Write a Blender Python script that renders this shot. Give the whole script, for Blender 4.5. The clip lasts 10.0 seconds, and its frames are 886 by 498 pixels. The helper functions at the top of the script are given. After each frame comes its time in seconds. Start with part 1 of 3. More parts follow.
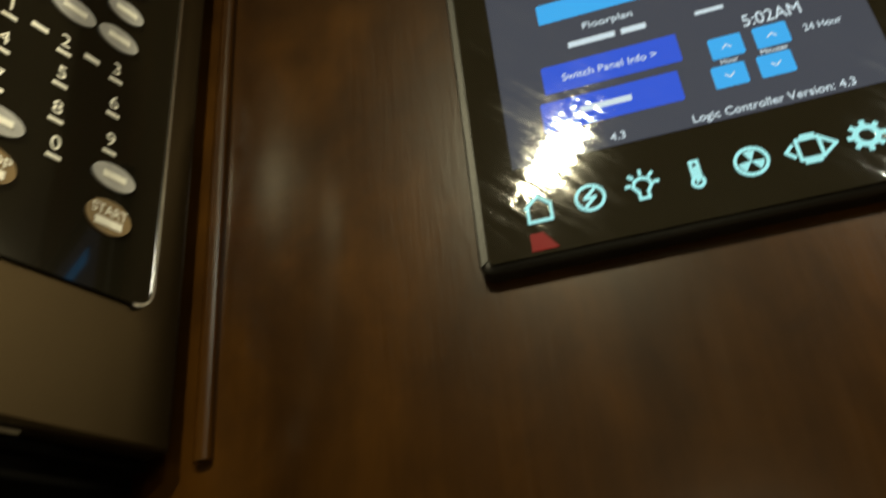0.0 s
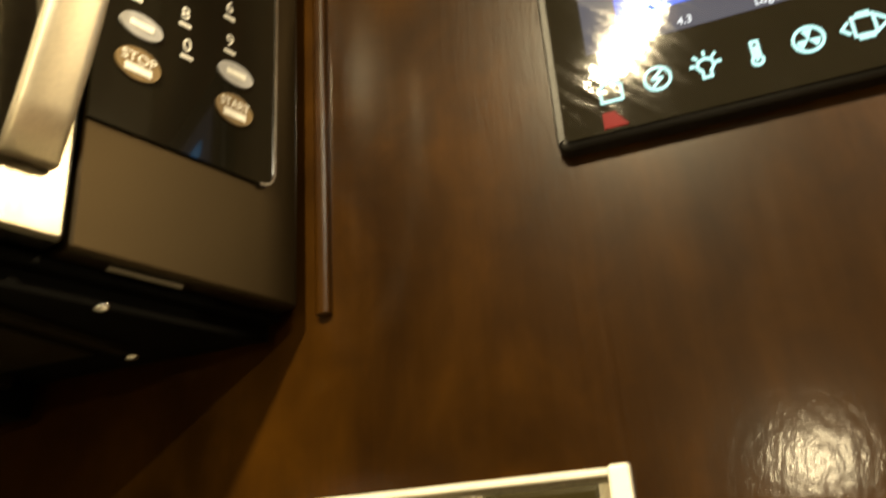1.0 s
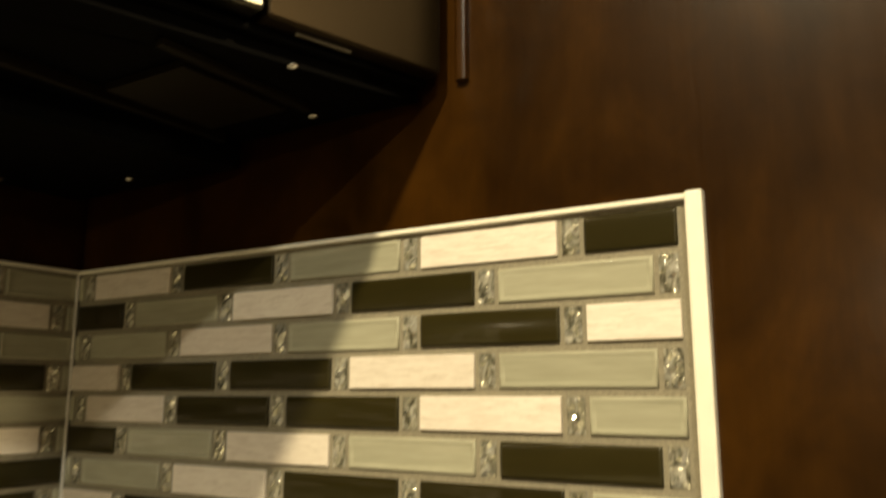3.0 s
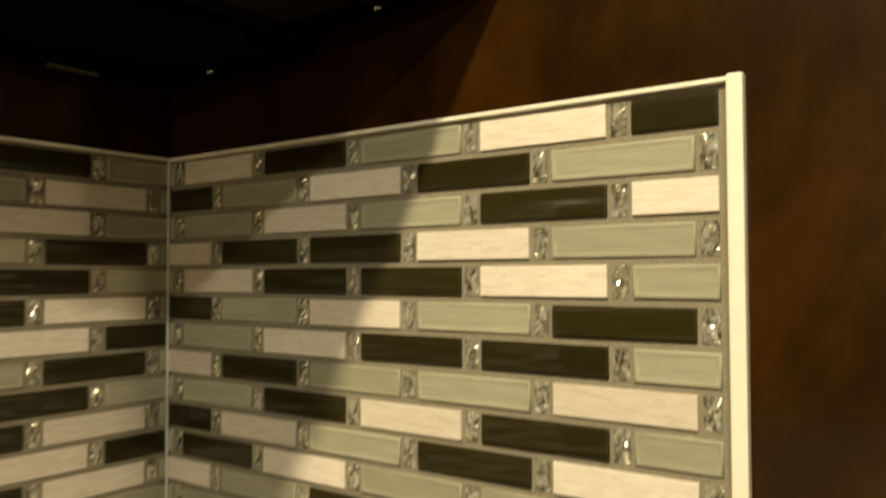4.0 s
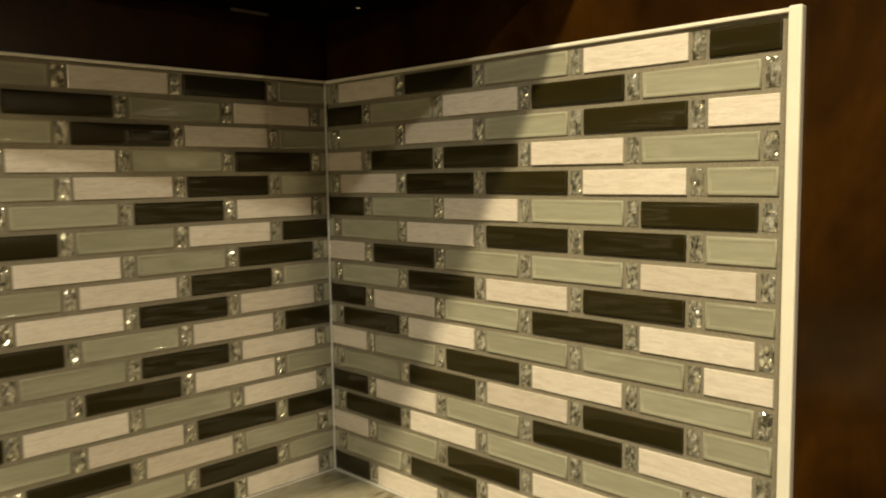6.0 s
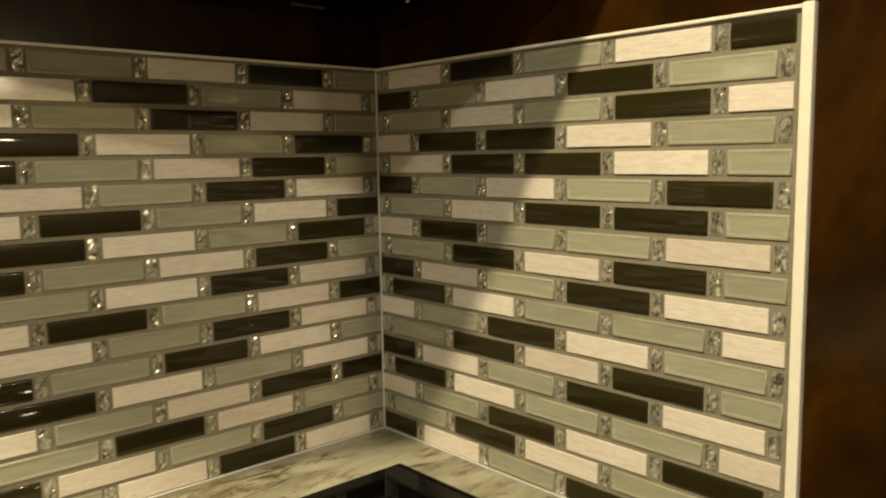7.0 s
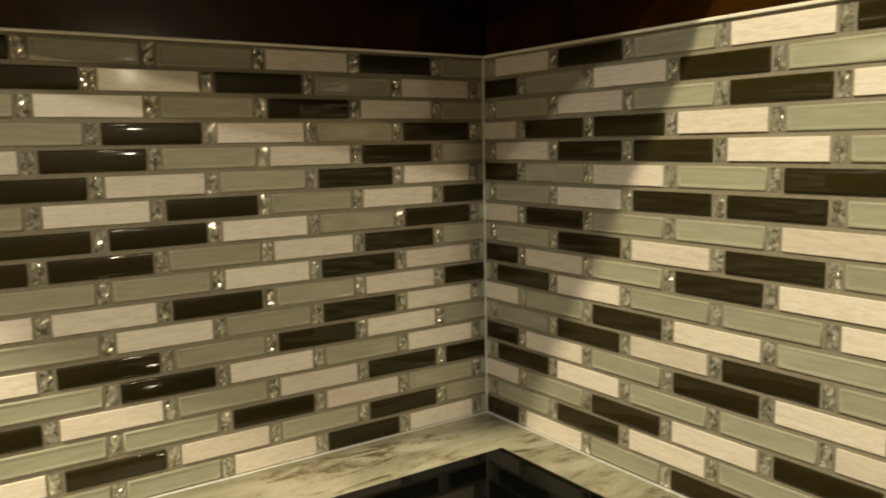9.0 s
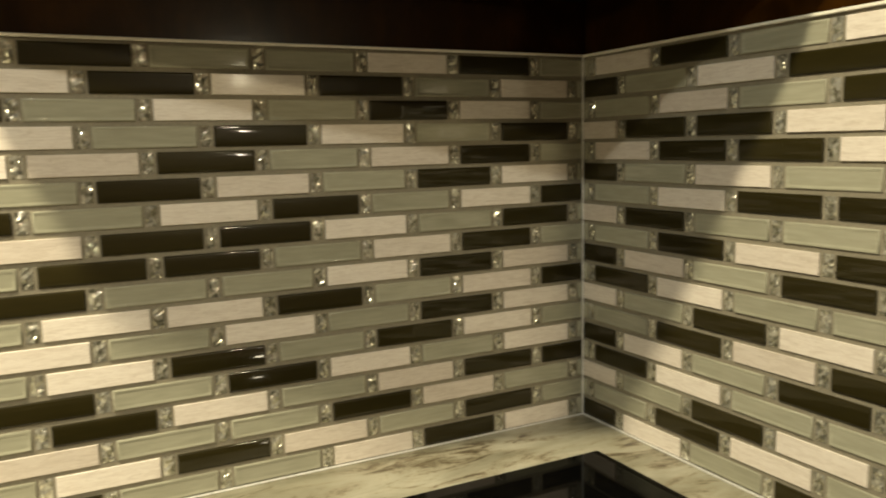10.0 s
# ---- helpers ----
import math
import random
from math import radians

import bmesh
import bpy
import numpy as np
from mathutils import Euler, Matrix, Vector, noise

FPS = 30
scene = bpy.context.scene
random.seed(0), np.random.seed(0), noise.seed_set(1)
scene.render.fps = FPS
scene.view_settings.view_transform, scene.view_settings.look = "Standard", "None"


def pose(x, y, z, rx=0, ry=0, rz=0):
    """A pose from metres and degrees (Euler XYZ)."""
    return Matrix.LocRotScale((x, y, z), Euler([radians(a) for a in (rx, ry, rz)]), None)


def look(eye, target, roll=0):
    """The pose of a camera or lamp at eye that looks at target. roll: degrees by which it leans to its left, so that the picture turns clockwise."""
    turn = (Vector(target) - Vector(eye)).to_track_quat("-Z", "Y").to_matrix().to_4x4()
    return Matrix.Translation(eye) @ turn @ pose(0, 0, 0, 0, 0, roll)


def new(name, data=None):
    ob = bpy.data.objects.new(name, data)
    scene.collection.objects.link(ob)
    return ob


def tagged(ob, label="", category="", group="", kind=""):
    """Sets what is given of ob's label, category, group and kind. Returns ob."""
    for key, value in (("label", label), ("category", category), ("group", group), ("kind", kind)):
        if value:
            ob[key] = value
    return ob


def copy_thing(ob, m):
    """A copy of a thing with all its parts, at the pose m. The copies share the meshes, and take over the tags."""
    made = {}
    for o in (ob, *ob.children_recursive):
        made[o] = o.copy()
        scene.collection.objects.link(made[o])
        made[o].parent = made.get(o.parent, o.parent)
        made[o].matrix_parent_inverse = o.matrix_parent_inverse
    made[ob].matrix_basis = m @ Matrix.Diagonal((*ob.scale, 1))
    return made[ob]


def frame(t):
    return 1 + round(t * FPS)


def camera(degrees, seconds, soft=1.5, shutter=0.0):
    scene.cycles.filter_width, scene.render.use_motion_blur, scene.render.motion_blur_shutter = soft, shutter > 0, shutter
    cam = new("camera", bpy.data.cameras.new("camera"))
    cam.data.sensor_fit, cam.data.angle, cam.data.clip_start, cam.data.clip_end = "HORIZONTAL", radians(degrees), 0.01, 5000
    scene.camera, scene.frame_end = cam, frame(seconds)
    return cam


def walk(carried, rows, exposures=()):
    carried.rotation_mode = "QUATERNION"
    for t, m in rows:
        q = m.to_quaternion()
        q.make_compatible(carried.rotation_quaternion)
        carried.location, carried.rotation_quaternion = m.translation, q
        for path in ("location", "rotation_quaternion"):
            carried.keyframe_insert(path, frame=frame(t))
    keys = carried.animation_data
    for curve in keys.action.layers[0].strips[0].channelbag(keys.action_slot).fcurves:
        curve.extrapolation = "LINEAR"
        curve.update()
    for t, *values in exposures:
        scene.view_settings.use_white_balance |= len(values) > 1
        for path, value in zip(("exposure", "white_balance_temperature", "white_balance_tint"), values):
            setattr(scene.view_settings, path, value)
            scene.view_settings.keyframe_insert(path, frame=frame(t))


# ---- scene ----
cam = camera(58.6, 10.0, soft=1.9, shutter=0.8)
PATH = [
    (0, (0.584, -0.312, 1.37), (0.182, 1.387, 2.346), -5.9),
    (0.5, (0.586, -0.334, 1.357), (0.068, 1.399, 2.21), -5.2),
    (1, (0.587, -0.356, 1.339), (-0.035, 1.391, 2.09), -4.3),
    (1.5, (0.596, -0.368, 1.325), (-0.142, 1.385, 1.946), -2.9),
    (2, (0.606, -0.384, 1.313), (-0.226, 1.367, 1.805), -2.1),
    (2.5, (0.6195, -0.402, 1.287), (-0.312, 1.303, 1.735), -0.8),
    (4, (0.6604, -0.4598, 1.2616), (-0.5139, 1.1578, 1.3272), -0.20),
    (4.5, (0.6788, -0.4815, 1.2591), (-0.5658, 1.0834, 1.2137), -0.29),
    (5, (0.6986, -0.5013, 1.2602), (-0.6156, 1.0019, 1.1454), -0.54),
    (5.5, (0.7210, -0.5269, 1.2618), (-0.6480, 0.9228, 1.1063), -0.69),
    (7, (0.7987, -0.6073, 1.2661), (-0.6818, 0.7168, 1.0318), -0.90),
    (7.5, (0.8024, -0.6154, 1.2660), (-0.7045, 0.6730, 1.0028), -0.93),
    (8, (0.8014, -0.6165, 1.2657), (-0.7344, 0.6376, 1.0034), -0.96),
    (8.5, (0.8009, -0.6152, 1.2658), (-0.7811, 0.5800, 1.0034), -0.99),
    (9, (0.8019, -0.6138, 1.2666), (-0.8352, 0.5046, 1.0035), -1.07),
    (9.5, (0.8052, -0.6105, 1.2673), (-0.9025, 0.3967, 1.0042), -1.20),
    (10, (0.8082, -0.6147, 1.2683), (-0.9569, 0.2888, 1.0071), -1.30),
]
walk(cam, [(t, look(eye, target, roll)) for t, eye, target, roll in PATH],
     exposures=[(0.0, -0.2, 6500, 0), (0.5, 0.25, 6750, 5), (1.0, 0.67, 7400, 10), (2.0, 0.52, 7300, 10), (2.5, 0.26, 7050, 10),
                (4.0, -0.03, 6900, 10), (7.0, -0.18, 6700, 10), (9.0, -0.20, 6400, 10), (10.0, -0.15, 6200, 10)])

# ---- lights ----
world = bpy.data.worlds.new("night")
scene.world = world
world.use_nodes = True
world.node_tree.nodes["Background"].inputs[0].default_value = (0.02, 0.025, 0.04, 1)
world.node_tree.nodes["Background"].inputs[1].default_value = 0.1
CEILING = 2.35
WARM = (1.0, 0.86, 0.56)
NEUTRAL_FILL = (0.98, 0.93, 0.75)
# The third lamp has no known source; it is added to fill the lower corner.
LAMPS = [(0.517, -1.095, 41.5, WARM), (2.05, 0.045, 25.0, (1.0, 0.82, 0.50)), (1.3, -1.2, 20.0, NEUTRAL_FILL)]
for lx, ly, watts, tint in LAMPS:
    data = bpy.data.lights.new("puck_and_fill_glow", "AREA")
    data.shape, data.size, data.energy, data.color = "DISK", 0.08, watts, tint
    lamp = new("puck_and_fill_glow", data)
    lamp.matrix_world = pose(lx, ly, CEILING - 0.022)
PENDANTS = [(0.775, -2.4, 1.575, 7.5), (2.75, 0.22, 1.575, 1.5)]
for lx, ly, lz, watts in PENDANTS:
    data = bpy.data.lights.new("pendant_glow", "POINT")
    data.shadow_soft_size, data.energy, data.color = 0.026, watts, WARM
    new("pendant_glow", data).location = (lx, ly, lz)

# ---- materials ----


def material(name, base=(0.5, 0.5, 0.5), rough=0.5, metal=0.0, coat=0.0, coat_rough=0.05, spec=0.5):
    m = bpy.data.materials.new(name)
    m.use_nodes = True
    b = m.node_tree.nodes["Principled BSDF"]
    b.inputs["Base Color"].default_value = (*base, 1)
    b.inputs["Roughness"].default_value = rough
    b.inputs["Metallic"].default_value = metal
    b.inputs["Coat Weight"].default_value = coat
    b.inputs["Coat Roughness"].default_value = coat_rough
    b.inputs["Specular IOR Level"].default_value = spec
    return m, m.node_tree.nodes, m.node_tree.links, b


def coords(nodes, links, scale=(1, 1, 1), spread=0.0):
    """Object coordinates, stretched, and shifted from object to object by spread."""
    tc = nodes.new("ShaderNodeTexCoord")
    mp = nodes.new("ShaderNodeMapping")
    mp.inputs["Scale"].default_value = scale
    links.new(tc.outputs["Object"], mp.inputs["Vector"])
    if spread:
        info = nodes.new("ShaderNodeObjectInfo")
        mul = nodes.new("ShaderNodeMath")
        mul.operation = "MULTIPLY"
        mul.inputs[1].default_value = spread
        links.new(info.outputs["Random"], mul.inputs[0])
        links.new(mul.outputs[0], mp.inputs["Location"])
    return mp.outputs["Vector"]


def noise_tex(nodes, links, vec, scale, detail=4.0, rough=0.55, distort=0.0):
    n = nodes.new("ShaderNodeTexNoise")
    n.inputs["Scale"].default_value = scale
    n.inputs["Detail"].default_value = detail
    n.inputs["Roughness"].default_value = rough
    n.inputs["Distortion"].default_value = distort
    links.new(vec, n.inputs["Vector"])
    return n.outputs["Fac"]


def ramp(nodes, links, fac, stops):
    r = nodes.new("ShaderNodeValToRGB")
    while len(r.color_ramp.elements) < len(stops):
        r.color_ramp.elements.new(0.5)
    for el, (p, c) in zip(r.color_ramp.elements, stops):
        el.position = p
        el.color = (*c, 1) if len(c) == 3 else c
    links.new(fac, r.inputs["Fac"])
    return r.outputs["Color"]


def mix(nodes, links, fac, a, b, mode="MIX"):
    m = nodes.new("ShaderNodeMix")
    m.data_type, m.blend_type = "RGBA", mode
    for sock, val in ((m.inputs["Factor"], fac), (m.inputs["A"], a), (m.inputs["B"], b)):
        if isinstance(val, (int, float)):
            sock.default_value = val
        elif isinstance(val, tuple):
            sock.default_value = (*val, 1)
        else:
            links.new(val, sock)
    return m.outputs["Result"]


def bump(nodes, links, b, height, strength=0.2, distance=0.001):
    n = nodes.new("ShaderNodeBump")
    n.inputs["Strength"].default_value = strength
    n.inputs["Distance"].default_value = distance
    links.new(height, n.inputs["Height"])
    links.new(n.outputs["Normal"], b.inputs["Normal"])


def value(nodes, links, fac, lo, hi):
    r = nodes.new("ShaderNodeMapRange")
    r.inputs["To Min"].default_value, r.inputs["To Max"].default_value = lo, hi
    links.new(fac, r.inputs["Value"])
    return r.outputs["Result"]


def wood_material(name, dark, mid, light, coat=0.34, coat_rough=0.11):
    m, n, l, b = material(name, rough=0.3, spec=0.08, coat=coat, coat_rough=coat_rough)
    blotch = noise_tex(n, l, coords(n, l, (1, 1, 0.6)), 11, 4, 0.55, 0.8)
    cloud = noise_tex(n, l, coords(n, l, (1, 1, 0.8)), 34, 4, 0.6, 0.5)
    grain = noise_tex(n, l, coords(n, l, (1, 1, 0.035)), 240, 5, 0.65, 0.3)
    c = ramp(n, l, blotch, [(0.28, dark), (0.5, mid), (0.72, light)])
    k = ramp(n, l, cloud, [(0.3, (0.72, 0.70, 0.66)), (0.7, (1.2, 1.2, 1.2))])
    c = mix(n, l, 0.8, c, k, "MULTIPLY")
    g = ramp(n, l, grain, [(0.3, (0.70, 0.68, 0.64)), (0.7, (1.1, 1.1, 1.1))])
    l.new(mix(n, l, 0.34, c, g, "MULTIPLY"), b.inputs["Base Color"])
    l.new(value(n, l, grain, 0.26, 0.34), b.inputs["Roughness"])
    pores = noise_tex(n, l, coords(n, l, (1, 1, 0.12)), 420, 4, 0.7)
    bump(n, l, b, pores, 0.10, 0.0012)
    peel = n.new("ShaderNodeBump")
    peel.inputs["Strength"].default_value, peel.inputs["Distance"].default_value = 0.15, 0.0006
    l.new(noise_tex(n, l, coords(n, l, (1, 1, 0.6)), 260, 3, 0.6), peel.inputs["Height"])
    l.new(peel.outputs["Normal"], b.inputs["Coat Normal"])
    return m


WOOD = wood_material("cherry_stained_wood", (0.0110, 0.0040, 0.0003), (0.0230, 0.0088, 0.0007), (0.044, 0.0170, 0.0016))
SATIN_WOOD = wood_material("cherry_satin_moulding", (0.0110, 0.0040, 0.0003), (0.0230, 0.0088, 0.0007), (0.044, 0.0170, 0.0016), 0.12, 0.3)


def stone_material():
    m, n, l, b = material("cream_limestone", rough=0.5, coat=0.09, coat_rough=0.10)
    v = coords(n, l, (1, 1, 7), 30.0)
    streak = noise_tex(n, l, v, 52, 7, 0.68, 0.9)
    speck = noise_tex(n, l, coords(n, l, (1, 1, 1.5), 11.0), 300, 3)
    c = ramp(n, l, streak, [(0.28, (0.58, 0.515, 0.43)), (0.42, (0.665, 0.60, 0.515)), (0.60, (0.76, 0.705, 0.62)), (0.8, (0.66, 0.595, 0.51))])
    s = ramp(n, l, speck, [(0.26, (0.72, 0.68, 0.62)), (0.42, (1, 1, 1))])
    c = mix(n, l, 0.35, c, s, "MULTIPLY")
    info = n.new("ShaderNodeObjectInfo")
    tint = ramp(n, l, info.outputs["Random"], [(0.0, (0.86, 0.83, 0.80)), (0.5, (0.97, 0.95, 0.93)), (1.0, (1.08, 1.07, 1.06))])
    l.new(mix(n, l, 1.0, c, tint, "MULTIPLY"), b.inputs["Base Color"])
    l.new(value(n, l, streak, 0.36, 0.55), b.inputs["Roughness"])
    bump(n, l, b, streak, 0.12, 0.0006)
    return m


def glass_tile_material(name, lo, hi, rough, coat=1.0):
    m, n, l, b = material(name, rough=rough, coat=coat, coat_rough=0.03, spec=0.12)
    info = n.new("ShaderNodeObjectInfo")
    c = ramp(n, l, info.outputs["Random"], [(0.0, lo), (1.0, hi)])
    streak = noise_tex(n, l, coords(n, l, (1, 1, 8), 20.0), 30, 3)
    s = ramp(n, l, streak, [(0.3, (0.86, 0.86, 0.84)), (0.7, (1.08, 1.08, 1.08))])
    l.new(mix(n, l, 0.8, c, s, "MULTIPLY"), b.inputs["Base Color"])
    wave = noise_tex(n, l, coords(n, l, (1, 1, 1), 9.0), 60, 1)
    bump(n, l, b, wave, 0.02, 0.002)
    return m


STONE = stone_material()
GLASS = glass_tile_material("sage_glass", (0.305, 0.295, 0.215), (0.372, 0.360, 0.266), 0.45)
GLASS_RIM = glass_tile_material("sage_glass_edge", (0.315, 0.305, 0.223), (0.385, 0.372, 0.276), 0.4, 0.3)
DARK = glass_tile_material("smoke_glass", (0.018, 0.0142, 0.0034), (0.026, 0.0208, 0.0056), 0.3, 0.55)
DARK_RIM = glass_tile_material("smoke_glass_edge", (0.021, 0.0178, 0.0068), (0.031, 0.0265, 0.0108), 0.3, 0.5)


def foil_material():
    m, n, l, b = material("crackle_foil_glass", rough=0.09, metal=0.7)
    v = coords(n, l, (1, 1, 0.55), 17.0)
    cells = n.new("ShaderNodeTexVoronoi")
    cells.inputs["Scale"].default_value = 190
    l.new(v, cells.inputs["Vector"])
    patch = noise_tex(n, l, v, 200, 3, 0.6, 1.0)
    l.new(ramp(n, l, patch, [(0.34, (0.15, 0.14, 0.095)), (0.46, (0.46, 0.445, 0.34)), (0.64, (0.94, 0.92, 0.80))]), b.inputs["Base Color"])
    bump(n, l, b, cells.outputs["Distance"], 0.7, 0.002)
    return m


FOIL = foil_material()


def plain(name, base, rough, metal=0.0, coat=0.0, scale=120, vary=0.12, relief=0.05, spec=0.5):
    m, n, l, b = material(name, base, rough, metal, coat, spec=spec)
    f = noise_tex(n, l, coords(n, l), scale, 4)
    lo = tuple(c * (1 - vary) for c in base)
    hi = tuple(min(1, c * (1 + vary)) for c in base)
    l.new(ramp(n, l, f, [(0.3, lo), (0.7, hi)]), b.inputs["Base Color"])
    l.new(value(n, l, f, max(0.02, rough * 0.85), min(1, rough * 1.15)), b.inputs["Roughness"])
    if relief:
        bump(n, l, b, f, relief, 0.001)
    return m


GROUT = plain("sanded_grout", (0.225, 0.200, 0.142), 0.9, scale=700, vary=0.2, relief=0.4)
TRIM = plain("cream_edge_trim", (0.82, 0.78, 0.66), 0.4, scale=50, vary=0.04)
ALU = plain("satin_metal_edge", (0.85, 0.84, 0.80), 0.35, metal=0.35, scale=300, vary=0.15)
BLACK = plain("black_plastic", (0.012, 0.012, 0.012), 0.35, scale=300)
BLACK_GLASS = plain("black_glass", (0.008, 0.0068, 0.004), 0.06, scale=8, vary=0.05, relief=0.0)


def smudges(n, l, b):
    """Wiped fingerprints: slanting bands in which the glass is less clear."""
    tc = n.new("ShaderNodeTexCoord")
    turn = n.new("ShaderNodeMapping")
    turn.inputs["Rotation"].default_value = (0, radians(-48), 0)
    l.new(tc.outputs["Object"], turn.inputs["Vector"])
    long = n.new("ShaderNodeMapping")
    long.inputs["Scale"].default_value = (0.12, 1, 1)
    l.new(turn.outputs["Vector"], long.inputs["Vector"])
    f = noise_tex(n, l, long.outputs["Vector"], 190, 4, 0.6)
    wide = noise_tex(n, l, tc.outputs["Object"], 24, 3)
    bump(n, l, b, f, 1.0, 0.00019)
    prod = n.new("ShaderNodeMath")
    prod.operation = "MULTIPLY"
    l.new(f, prod.inputs[0])
    l.new(wide, prod.inputs[1])
    r = n.new("ShaderNodeMapRange")
    r.inputs["From Min"].default_value, r.inputs["From Max"].default_value = 0.22, 0.42
    r.inputs["To Min"].default_value, r.inputs["To Max"].default_value = 0.04, 0.09
    l.new(prod.outputs[0], r.inputs["Value"])
    l.new(r.outputs["Result"], b.inputs["Roughness"])


PANEL_GLASS, pn, pl, pb = material("smudged_panel_glass", (0.008, 0.0068, 0.004), 0.06)
smudges(pn, pl, pb)
HOB_GLASS = plain("cooktop_glass", (0.0015, 0.0015, 0.0015), 0.045, scale=60, vary=0.2, relief=0.0, spec=0.2)
UNDERSIDE = plain("black_painted_metal", (0.0018, 0.0016, 0.0014), 0.5, scale=90, vary=0.3, spec=0.03)
FRAME_GREY = plain("graphite_plastic", (0.011, 0.010, 0.009), 0.42, scale=400, spec=0.18)
HANDLE = plain("satin_handle_metal", (0.68, 0.61, 0.48), 0.42, metal=0.8, scale=500, vary=0.06)
DULL = plain("dull_metal_edge", (0.20, 0.18, 0.14), 0.5, metal=0.6, scale=300)
COVER = plain("smoky_plastic", (0.009, 0.007, 0.004), 0.3, scale=200, spec=0.08)
BEVEL = plain("grey_gloss_plastic", (0.012, 0.011, 0.009), 0.38, scale=300, spec=0.2)
SILVER = plain("bright_metal", (0.75, 0.74, 0.72), 0.18, metal=1.0, scale=200, vary=0.05)
WALL = plain("tan_wall_panel", (0.20, 0.15, 0.10), 0.7, scale=30)
CEIL = plain("cream_ceiling_panel", (0.50, 0.46, 0.39), 0.8, scale=60)
FLOOR = plain("brown_plank_vinyl", (0.17, 0.11, 0.07), 0.45, scale=14, vary=0.35)
KEY_GREY = plain("grey_key_print", (0.30, 0.30, 0.31), 0.5, scale=200)
KEY_WHITE = plain("white_key_print", (0.78, 0.77, 0.72), 0.5, scale=200)
KEY_AMBER = plain("amber_key_print", (0.14, 0.085, 0.026), 0.5, scale=200)


def steel_material():
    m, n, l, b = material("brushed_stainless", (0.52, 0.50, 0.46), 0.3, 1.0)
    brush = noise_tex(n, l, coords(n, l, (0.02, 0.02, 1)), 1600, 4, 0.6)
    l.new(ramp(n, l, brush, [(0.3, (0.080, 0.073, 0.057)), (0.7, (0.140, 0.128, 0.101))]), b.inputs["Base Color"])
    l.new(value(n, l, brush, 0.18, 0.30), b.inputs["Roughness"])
    bump(n, l, b, noise_tex(n, l, coords(n, l, (1, 1, 0.12)), 26, 3, 0.5, 0.4), 0.35, 0.002)
    return m


STEEL = steel_material()
FASCIA = plain("stainless_look_fascia", (0.023, 0.0150, 0.0062), 0.40, metal=0.75, scale=600, vary=0.08, relief=0.02, spec=0.2)


def laminate_material():
    m, n, l, b = material("veined_laminate", rough=0.36, coat=0.12, coat_rough=0.2)
    v = coords(n, l, (1.0, 0.34, 1))
    base = noise_tex(n, l, v, 18, 5, 0.6, 0.6)
    vein = noise_tex(n, l, v, 26, 8, 0.68, 1.4)
    speck = noise_tex(n, l, coords(n, l, (1.3, 0.8, 1)), 260, 4, 0.75, 0.4)
    c = ramp(n, l, base, [(0.32, (0.18, 0.165, 0.105)), (0.48, (0.32, 0.30, 0.215)), (0.66, (0.48, 0.455, 0.35))])
    add = n.new("ShaderNodeMath")
    add.operation = "MULTIPLY_ADD"
    add.inputs[1].default_value = 0.22
    l.new(speck, add.inputs[0])
    l.new(vein, add.inputs[2])
    d = ramp(n, l, add.outputs[0], [(0.45, (0.07, 0.045, 0.024)), (0.51, (0.36, 0.29, 0.20)), (0.575, (0.90, 0.87, 0.82)), (0.65, (1, 1, 1))])
    l.new(mix(n, l, 0.92, c, d, "MULTIPLY"), b.inputs["Base Color"])
    return m


LAMINATE = laminate_material()


def glow(name, colour, strength):
    m = bpy.data.materials.new(name)
    m.use_nodes = True
    b = m.node_tree.nodes["Principled BSDF"]
    b.inputs["Base Color"].default_value = (0.01, 0.01, 0.012, 1)
    b.inputs["Roughness"].default_value = 0.06
    b.inputs["Emission Color"].default_value = (*colour, 1)
    b.inputs["Emission Strength"].default_value = strength
    if name.startswith("screen"):
        smudges(m.node_tree.nodes, m.node_tree.links, b)
    return m


SCREEN_BACK = glow("screen_background", (0.055, 0.06, 0.085), 1.0)
SCREEN_BLUE = glow("screen_blue", (0.03, 0.10, 0.75), 1.0)
SCREEN_CYAN = glow("screen_cyan", (0.06, 0.45, 1.0), 1.0)
SCREEN_WHITE = glow("screen_white", (0.75, 0.85, 0.95), 1.0)
ICON = glow("icon_backlight", (0.45, 0.92, 0.95), 1.0)
ICON_RED = glow("red_indicator", (0.30, 0.015, 0.012), 0.7)
LAMP_GLOW = glow("lamp_diffuser", WARM, 22.0)
GLOBE_GLOW = glow("frosted_globe", WARM, 380.0)

# ---- mesh helpers ----


def finish(bm, name, mats, smooth=False):
    me = bpy.data.meshes.new(name)
    bm.to_mesh(me)
    bm.free()
    for m in mats if isinstance(mats, (list, tuple)) else [mats]:
        me.materials.append(m)
    if smooth:
        for p in me.polygons:
            p.use_smooth = True
    return me


def part(name, bm, mat, parent=None, label="", smooth=False):
    ob = new(name, finish(bm, name, mat, smooth))
    if parent:
        ob.parent = parent
    return tagged(ob, label)


def thing(name, label, category, m=None, group="", kind=""):
    ob = new(name)
    ob.empty_display_size = 0.05
    if m:
        ob.matrix_world = m
    return tagged(ob, label, category, group, kind)


